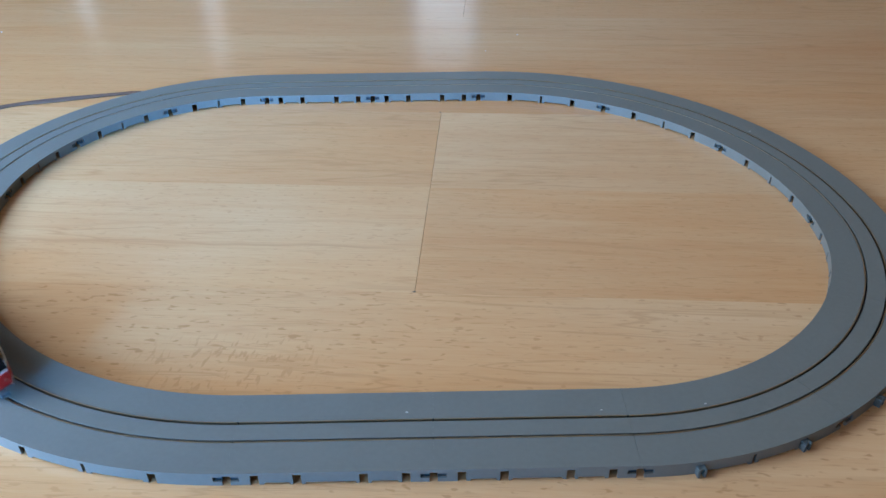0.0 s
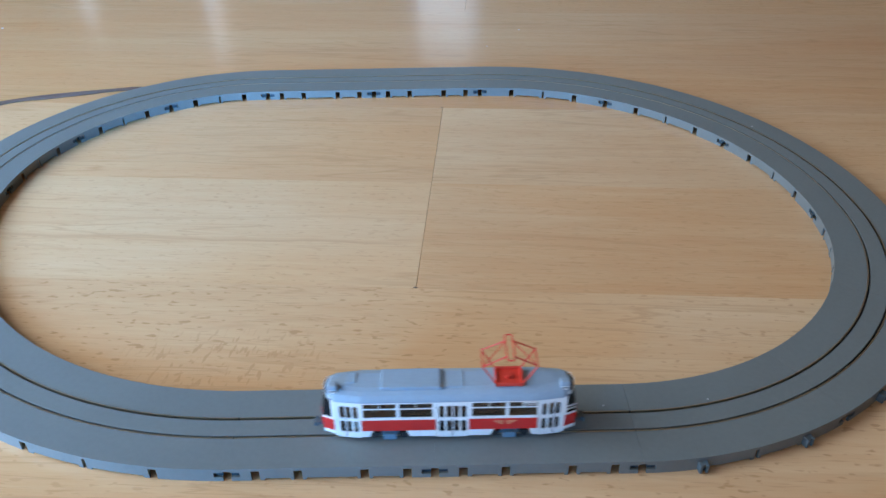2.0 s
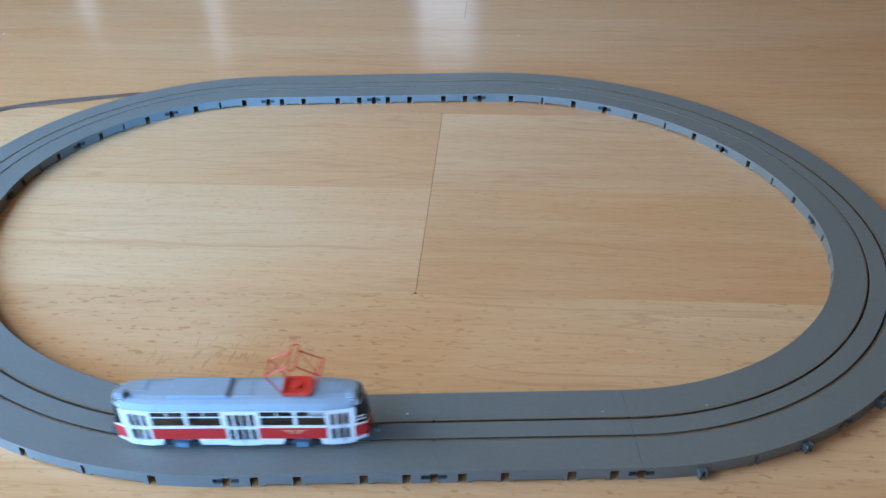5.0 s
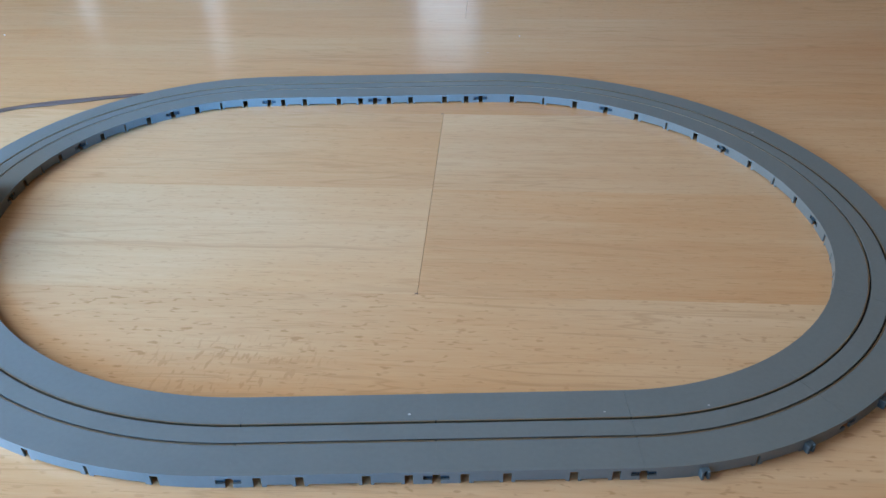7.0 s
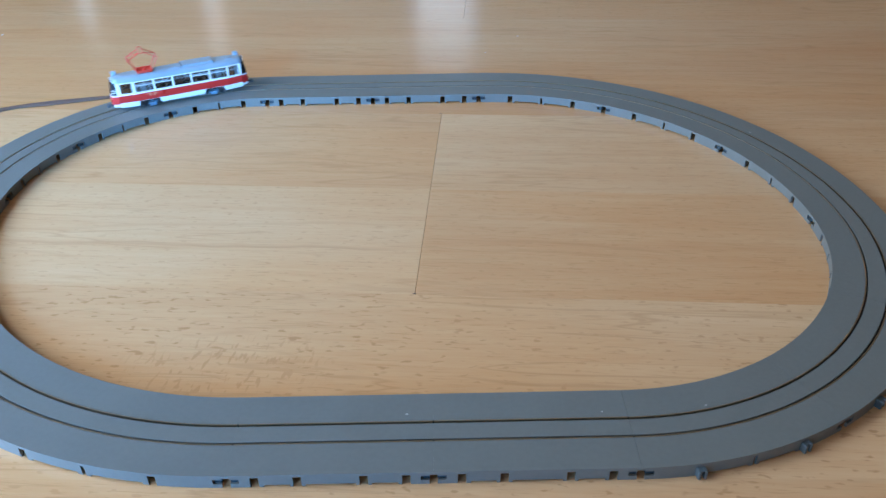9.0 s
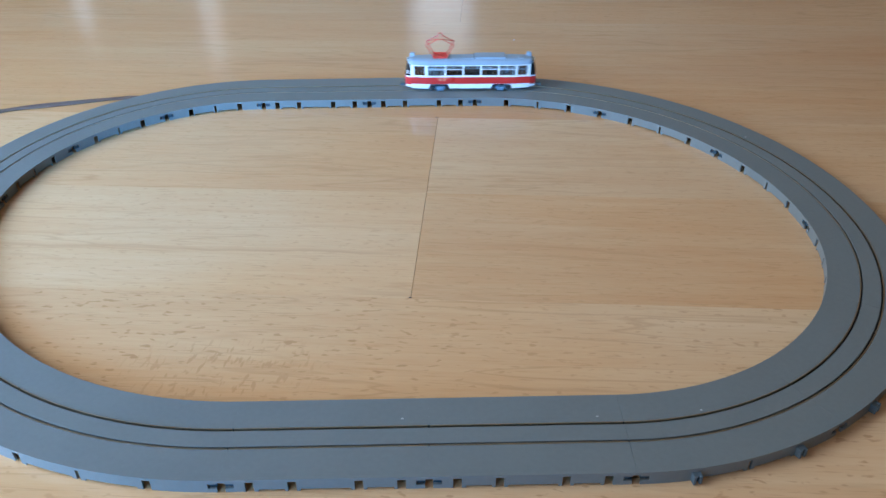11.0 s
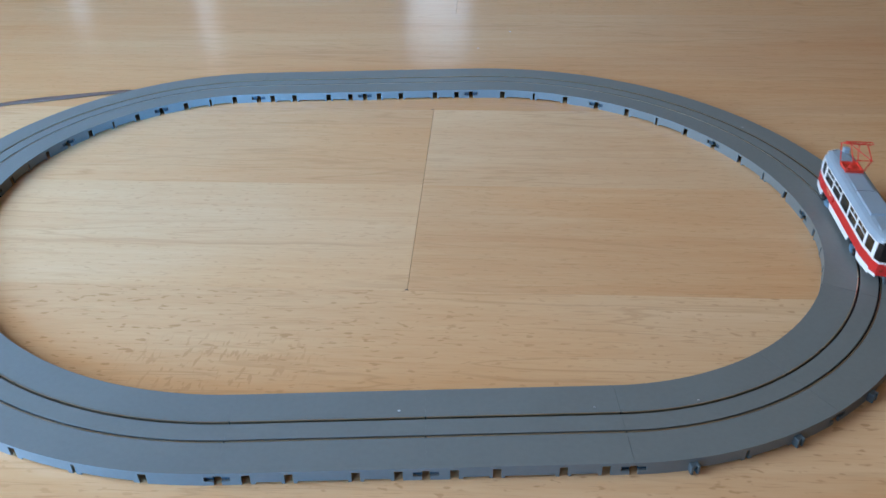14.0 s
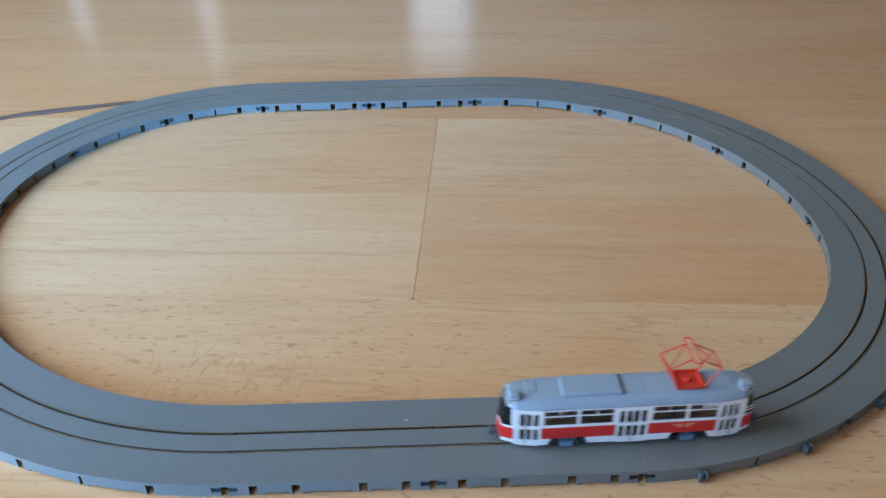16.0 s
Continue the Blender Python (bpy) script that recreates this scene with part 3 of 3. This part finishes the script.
for a2, d, lo, hi in doors:
    w = hi - lo
    z0, z1 = ZB - 0.0004, WZ1 - 0.0002
    holes = []
    middle = abs(a2.x + d.x * (lo + hi) / 2) < 0.01
    count = 4 if middle else 3
    pitch = (w - 0.0008) / count
    for k in range(count):
        x0 = 0.0004 + k * pitch + 0.00035
        x1 = x0 + pitch - 0.0007
        for z2, z3 in ((0.0036, 0.0091), (0.0102, 0.0160)):
            # panes with rounded corners: a tall opening and a wider, shorter one
            holes += [(x0, x1, z2 + 0.0004, z3 - 0.0004), (x0 + 0.0003, x1 - 0.0003, z2, z3)]
    split = lo + 0.0004 + pitch * (2 if middle or a2.x + d.x * lo > 0 else 1)
    n = Vector((d.y, -d.x)) * 0.00005
    p, q = a2 + d * (lo + 0.0001) + n, a2 + d * (hi - 0.0001) + n
    dr = part("door", panel(bmesh.new(), p, q, z0, z1, holes, 0.0004), M_WHITE, body, "white folding door with tall dark panes")
    bm = bmesh.new()
    slab(bm, a2, d, lo + 0.0003, hi - 0.0003, 0.003, 0.0164, -0.0003, 0.0002)
    part("door_pane", bm, M_TINT, dr).visible_shadow = False
    bm = bmesh.new()
    slab(bm, a2, d, split - 0.00013, split + 0.00013, z0 + 0.0004, z1 - 0.0004, 0.0001, 0.0002)
    part("door_gap", bm, M_BLACK, dr)

# slanting corners of the skirt beside the bogies
for side in (-1, 1):
    for lo, hi in GAPS:
        for x, way in ((lo, 1), (hi, -1)):
            bm = bmesh.new()
            tri = ((x, RZ0), (x, ZB + 0.0001), (x + way * 0.0014, RZ0))
            near = [bm.verts.new((px, side * HW, pz)) for px, pz in tri]
            back = [bm.verts.new((px, side * (HW - 0.0005), pz)) for px, pz in tri]
            bm.faces.new(near)
            bm.faces.new(back[::-1])
            for k in range(3):
                bm.faces.new((near[k], back[k], back[(k + 1) % 3], near[(k + 1) % 3]))
            bmesh.ops.recalc_face_normals(bm, faces=bm.faces[:])
            part("skirt_corner", bm, M_WHITE, body)


def loft(bm, rings):
    vs = [[bm.verts.new((x, y, z)) for x, y in pts] for pts, z in rings]
    n = len(vs[0])
    for a, b in zip(vs, vs[1:]):
        for j in range(n):
            bm.faces.new((a[j], a[(j + 1) % n], b[(j + 1) % n], b[j]))
    bm.faces.new(vs[-1])
    bm.faces.new(vs[0][::-1])
    return bm


bm = loft(bmesh.new(), [(outline(-0.0002, 0.0022), ZG), (outline(-0.0002, 0.0022), ZG + 0.0004), (outline(0.0002, 0.0023), ZG + 0.0012), (outline(0.0010, 0.0025), ZG + 0.0022),
                        (outline(0.0024, 0.0036), ZG + 0.0029), (outline(0.0040, 0.0085), ZG + 0.0033)])
roof = part("roof", bm, M_ROOF, tram, "blue-grey painted roof")
part("roof_box", box(bmesh.new(), -0.0228, -0.0028, -0.0046, 0.0046, ZG + 0.0026, ZG + 0.0043, 0.0005), M_ROOF, roof)
part("roof_vent", box(bmesh.new(), -0.0027, 0.0052, -0.0040, 0.0040, ZG + 0.0026, ZG + 0.0035, 0.0004), M_ROOF, roof)
part("roof_hatch", box(bmesh.new(), -0.0348, -0.0312, -0.0012, 0.0040, ZG + 0.0022, ZG + 0.0036, 0.0004), M_ROOF, roof)
part("roof_ridge", box(bmesh.new(), 0.0346, 0.0354, -0.0020, 0.0036, ZG + 0.0022, ZG + 0.0033, 0.0003), M_ROOF, roof)
# bar added behind the box, its shade put in as darker grey
part("roof_shade_bar", box(bmesh.new(), -0.00295, -0.0021, -0.0045, 0.0045, ZG + 0.0026, ZG + 0.0040), M_ROOF_SHADE, roof, "dark bar that carries the shade behind the box in its colour")
for x in (-0.0388, 0.0388):
    bm = box(bmesh.new(), x - 0.0016, x + 0.0016, -0.0046, -0.0016, ZG + 0.0008, ZG + 0.0052, 0.0006)
    horn = part("sign_box", bm, M_ROOF, roof, "small grey sign box on the roof end")
    part("sign_plate", box(bmesh.new(), x - 0.0011, x + 0.0011, -0.00475, -0.0045, ZG + 0.0014, ZG + 0.0034), M_WHITE, horn, "white square plate with dark bars")
    part("sign_bar", box(bmesh.new(), x - 0.0009, x + 0.0009, -0.00483, -0.0047, ZG + 0.0016, ZG + 0.0032), M_BLACK, horn, "dark frame of the sign")
    part("sign_field", box(bmesh.new(), x - 0.0005, x + 0.0005, -0.00490, -0.0048, ZG + 0.0020, ZG + 0.0028), M_WHITE, horn)

# pantograph
PX, PZ = 0.0202, ZG + 0.0034
bm = box(bmesh.new(), PX - 0.0047, PX + 0.0047, -0.0042, 0.0042, PZ, PZ + 0.0006, 0.0002)
for y0, y1 in ((-0.0042, -0.0034), (0.0034, 0.0042)):
    box(bm, PX - 0.0047, PX + 0.0047, y0, y1, PZ + 0.0003, PZ + 0.0015, 0.0002)
for x0, x1 in ((-0.0047, -0.0039), (0.0039, 0.0047)):
    box(bm, PX + x0, PX + x1, -0.0042, 0.0042, PZ + 0.0003, PZ + 0.0015, 0.0002)
disc(bm, (PX, 0, PZ + 0.0010), 0.0012, 0.0012, "z")
for x in (-0.004, 0.004):
    box(bm, PX + x - 0.0006, PX + x + 0.0006, -0.003, 0.003, PZ - 0.0008, PZ + 0.0002)
panto = part("pantograph", bm, M_PANTO, tram, "orange-red pantograph with a square base")
KX, KZ, AZ, AR = 0.0090, PZ + 0.0090, PZ + 0.0132, 0.00026
for y in (-0.0040, 0.0040):
    for sx in (-1, 1):
        part("lower_arm", tube(bmesh.new(), [(PX + sx * 0.0045, y, PZ + 0.0010), (PX + sx * KX, y * 1.05, KZ)], AR), M_PANTO, panto)
        part("upper_arm", tube(bmesh.new(), [(PX + sx * KX, y * 1.05, KZ), (PX + sx * 0.0010, y * 0.95, AZ)], AR), M_PANTO, panto)
for sx in (-1, 1):
    part("cross_bar", tube(bmesh.new(), [(PX + sx * KX, -0.0046, KZ), (PX + sx * KX, 0.0046, KZ)], AR), M_PANTO, panto)
    part("brace", tube(bmesh.new(), [(PX + sx * KX, -0.0042, KZ), (PX + sx * 0.0010, 0.0038, AZ)], AR * 0.8), M_PANTO, panto)
bow = [(PX + 0.0013 * math.cos(a), math.copysign(0.0052, math.sin(a)) + 0.0013 * math.sin(a), AZ + 0.0004) for a in (math.pi * (k + 0.5) / 8 for k in range(16))]
part("collector", tube(bmesh.new(), bow, AR, closed=True), M_PANTO, panto, "thin collector loop")

# inside, noses and underframe
bm = box(bmesh.new(), -0.0405, 0.0405, -0.0056, 0.0056, 0.0040, 0.0046)
part("inner_floor", bm, M_SEAT, tram)
for x in (-0.026, -0.021, -0.014, -0.009, 0.010, 0.015, 0.022, 0.027):
    bm = box(bmesh.new(), x - 0.0015, x + 0.0015, 0.0012, 0.0062, 0.0046, 0.0082, 0.0003)
    box(bm, x - 0.0015, x - 0.0008, 0.0012, 0.0062, 0.0080, 0.0125, 0.0003)
    part("seat", bm, M_SEAT, tram, "brown seat row behind the windows")
part("motor_block", box(bmesh.new(), -0.018, 0.018, -0.0045, 0.0008, 0.0046, 0.0105, 0.0005), M_BLACK, tram, "dark motor block inside")
for sx in (-1, 1):
    for y in (-0.0024, 0.0024):
        bm = bmesh.new()
        disc(bm, (sx * 0.0436, y * 1.2, 0.0060), 0.0008, 0.0006)
        part("headlight", bm, M_LAMP, tram, "round headlight")
    bm = box(bmesh.new(), min(sx * 0.0417, sx * 0.0467), max(sx * 0.0417, sx * 0.0467), -0.0011, 0.0011, 0.0016, 0.0030, 0.0003)
    box(bm, min(sx * 0.0454, sx * 0.0472), max(sx * 0.0454, sx * 0.0472), -0.0017, 0.0017, 0.0014, 0.0032, 0.0003)
    part("coupler", bm, M_CLIP, tram, "blue-grey coupler")
for y, s in ((-HW - 0.00016, -1), (HW + 0.00016, 1)):
    bm = bmesh.new()
    for k in (-1, 1):
        for j, (w, z) in enumerate(((0.0034, 0.0085), (0.0024, 0.0079), (0.0014, 0.0073))):
            x0, x1 = sorted((0.0188 + k * 0.0005, 0.0188 + k * (0.0005 + w)))
            box(bm, x0, x1, y - 0.00006, y + 0.00006, z - 0.00016, z + 0.00016)
    part("emblem", bm, M_YELLOW, tram, "yellow winged mark on the red band")
bm = box(bmesh.new(), 0.0245, 0.0292, -HW - 0.00010, -HW + 0.0001, 0.0157, 0.0169)
plate = part("route_plate", bm, M_WHITE, tram, "pale route plate in the window")
bm = bmesh.new()
for x0, x1 in ((0.0250, 0.0259), (0.0263, 0.0270), (0.0274, 0.0286)):
    box(bm, x0, x1, -HW - 0.00018, -HW, 0.0160, 0.0166)
part("route_bar", bm, M_BLACK, plate)
part("underframe", box(bmesh.new(), -0.036, 0.036, -0.0050, 0.0050, 0.0024, 0.0041, 0.0003), M_BLACK, tram)

PIVOT = 0.0205
bogies = []
for sx in (-1, 1):
    bm = box(bmesh.new(), -0.0022, 0.0022, -0.0072, 0.0072, 0.0006, 0.0030, 0.0003)
    box(bm, -0.0062, 0.0062, -0.0056, 0.0056, 0.0012, 0.0032, 0.0003)
    bogie = part("bogie", bm, M_BOGIE, tram, "blue-grey bogie under the body")
    bogie.location = (sx * PIVOT, 0, 0)
    for x in (-0.0058, 0.0058):
        bm = tube(bmesh.new(), [(x, -0.0042, 0.0024), (x, 0.0042, 0.0024)], 0.0006)
        for y in (-0.0046, 0.0046):
            disc(bm, (x, y, 0.0024), 0.0024, 0.0008, "y")
            disc(bm, (x, y * 0.9, 0.0024), 0.0028, 0.0003, "y")
        part("wheelset", bm, M_WHEEL, bogie, "dark steel wheelset")
        bm = bmesh.new()
        for y in (-0.0062, 0.0062):
            disc(bm, (x * 0.86, y, 0.0024), 0.0013, 0.0010, "y", 10)
            box(bm, x * 0.86 - 0.0018, x * 0.86 + 0.0018, y - 0.0006, y + 0.0006, 0.0026, 0.0036)
        part("axle_box", bm, M_BLACK, bogie, "black axle box and spring")
    bogies.append(bogie)

# the body rides on its springs a little above the bogies
for thing in tram.children:
    if thing not in bogies:
        thing.location.z += 0.0007


# ---- floor boards ----
floor = new("floor")
tagged(floor, "beech laminate floor boards printed with two strips each", "floor", kind="structure")
PITCH, VB, GAP = 0.1911, -0.0688, 0.00014
TONES = {(0, 0): (0.74, 0.42), (0, 1): (0.34, 0.62), (-1, 0): (0.43, 0.62), (1, 0): (0.22, 0.24), (1, 1): (0.30, 0.38), (2, 0): (0.20, 0.22), (2, 1): (0.30, 0.36)}
rnd = random.Random(7)


def plank(u0, u1, v0, v1, low, high, fleck):
    """One board: bevelled rim, two printed strips."""
    c, b, t = 0.00012, 0.00012, 0.008
    e = 0.00002
    mid = (v1 - v0) * 0.4930
    me = bpy.data.meshes.new("plank")
    L, D = u1 - u0, v1 - v0
    verts, faces, tones = [], [], []

    def quad(p, tone):
        k = len(verts)
        verts.extend(p)
        faces.append(tuple(range(k, k + 4)))
        tones.append(tone)
    quad([(b, e, 0), (L - b, e, 0), (L - b, mid, 0), (b, mid, 0)], low)
    quad([(b, mid, 0), (L - b, mid, 0), (L - b, D - e, 0), (b, D - e, 0)], high)
    quad([(0, 0, -c), (L, 0, -c), (L - b, e, 0), (b, e, 0)], low)
    quad([(b, D - e, 0), (L - b, D - e, 0), (L, D, -c), (0, D, -c)], high)
    quad([(0, D, -c), (0, 0, -c), (b, e, 0), (b, D - e, 0)], low)
    quad([(L - b, D - e, 0), (L - b, e, 0), (L, 0, -c), (L, D, -c)], high)
    for p, q in (((0, 0), (L, 0)), ((L, 0), (L, D)), ((L, D), (0, D)), ((0, D), (0, 0))):
        quad([(*p, -t), (*q, -t), (*q, -c), (*p, -c)], low)
    quad([(0, D, -t), (L, D, -t), (L, 0, -t), (0, 0, -t)], low)
    me.from_pydata(verts, [], faces)
    layer = me.attributes.new("tone", "FLOAT", "FACE")
    layer.data.foreach_set("value", tones)
    layer = me.attributes.new("fleck", "FLOAT", "FACE")
    layer.data.foreach_set("value", [fleck] * len(faces))
    me.materials.append(M_FLOOR)
    ob = new("plank", me)
    ob.parent = floor
    ob.matrix_basis = ROOM @ pose(u0, v0, 0)
    return ob


first, last = math.floor((V0 - VB) / PITCH), math.floor((V1 - VB) / PITCH)
for k in range(first, last + 1):
    v0, v1 = max(V0, VB + k * PITCH + 0.00001), min(V1, VB + (k + 1) * PITCH - 0.00001)
    shift = 0.0166 + 0.0033 * k if k % 2 == 0 else 0.0166 + 0.61 + 0.02 * (k % 4)
    joints = sorted({U0, U1, *(x for x in (shift + 1.2 * j for j in range(-3, 4)) if U0 + 0.05 < x < U1 - 0.05)})
    for a, b in zip(joints, joints[1:]):
        side = 0 if (a + b) / 2 < shift else 1
        low, high = TONES.get((k, side if k % 2 == 0 else 0), (rnd.uniform(0.25, 0.7), rnd.uniform(0.25, 0.7)))
        plank(a + GAP / 2, b - GAP / 2, v0, v1, low, high, 0.62 if k == -1 else rnd.uniform(0.15, 0.45))
under = finish("subfloor", box(bmesh.new(), U0, U1, V0, V1, -0.05, -0.0081), M_GROOVE)
under.matrix_world = ROOM
tagged(under, "dark underlay below the laminate boards", "floor", kind="structure")

# worn corners where boards meet
for x, y, w in ((0.0111, -0.0696, 0.0012), (0.0249, 0.1208, 0.0013)):
    bm = bmesh.new()
    bm.faces.new([bm.verts.new(p) for p in ((-w, 0, 0), (w * 1.1, -w * 0.1, 0), (w * 0.2, w * 0.7, 0), (-w * 0.2, w * 0.5, 0))])
    ob = part("chipped_corner", bm, M_GROOVE, floor, "small dark chip at the joint of the boards")
    ob.location = (x, y, 0.0001)

# specks of dust
dust = bmesh.new()
for x, y, z, r in ((0.0100, -0.1486, 0.0058, 0.0005), (0.0805, -0.1492, 0.0058, 0.0004), (0.2085, 0.0741, 0.0058, 0.0005), (0.1188, -0.1470, 0.0058, 0.0004), (0.0878, 0.2645, 0.0000, 0.0007), (0.0604, 0.2297, 0.0000, 0.0005), (-0.3326, 0.2903, 0.0000, 0.0008)):
    bmesh.ops.create_icosphere(dust, subdivisions=1, radius=r, matrix=Matrix.Translation((x, y, z + r * 0.3)) @ Matrix.Diagonal((1.3, 0.8, 0.5, 1)))
tagged(finish("dust", dust, M_DUST), "a few pale specks of dust", "dust", kind="stuff")


# ---- motion ----
RUN = [(0, -0.1346), (0.5, -0.0797), (1, -0.0273), (1.5, 0.0213), (2, 0.0759), (2.5, 0.1095), (3, 0.1093), (3.5, 0.1093), (4, 0.1086), (4.2, 0.0977), (5, 0.0050), (6, -0.1178), (7, -0.2373), (7.5, -0.2942), (8, -0.3380), (8.5, -0.3856), (9, -0.4330), (11.5, -0.6782), (12, -0.7264), (12.5, -0.7767), (13, -0.8275), (13.5, -0.8783), (14, -0.9262), (14.5, -0.9722), (15, -1.0228), (15.5, -1.0758), (16, -1.1273)]


def along_at(t):
    """Metres run along the track at t, smooth between the rows."""
    k = max(i for i in range(len(RUN) - 1) if RUN[i][0] <= t + 1e-9)
    (t1, s1), (t2, s2) = RUN[k], RUN[k + 1]

    def slope(i):
        a, b = max(i - 1, 0), min(i + 1, len(RUN) - 1)
        return (RUN[b][1] - RUN[a][1]) / (RUN[b][0] - RUN[a][0])
    h = t2 - t1
    x = (t - t1) / h
    return s1 * (1 + 2 * x) * (1 - x) ** 2 + slope(k) * h * x * (1 - x) ** 2 + s2 * x * x * (3 - 2 * x) + slope(k + 1) * h * x * x * (x - 1)


def heading(p, q):
    return math.degrees(math.atan2(q.y - p.y, q.x - p.x))


def motions():
    rows, turns = [], ([], [])
    for i in range(65):
        t = i * 0.25
        s = along_at(t) - 0.0007
        front, back = on_track(s + PIVOT), on_track(s - PIVOT)
        a = heading(back, front)
        mid = (front + back) / 2
        rows.append((t, pose(mid.x, mid.y, H, 0, 0, a)))
        for k, c in enumerate((s - PIVOT, s + PIVOT)):
            own = heading(on_track(c - 0.005), on_track(c + 0.005))
            turns[k].append((t, pose((2 * k - 1) * PIVOT, 0, 0, 0, 0, (own - a + 180) % 360 - 180)))
    walk(tram, rows)
    for k in (0, 1):
        walk(bogies[k], turns[k])


motions()
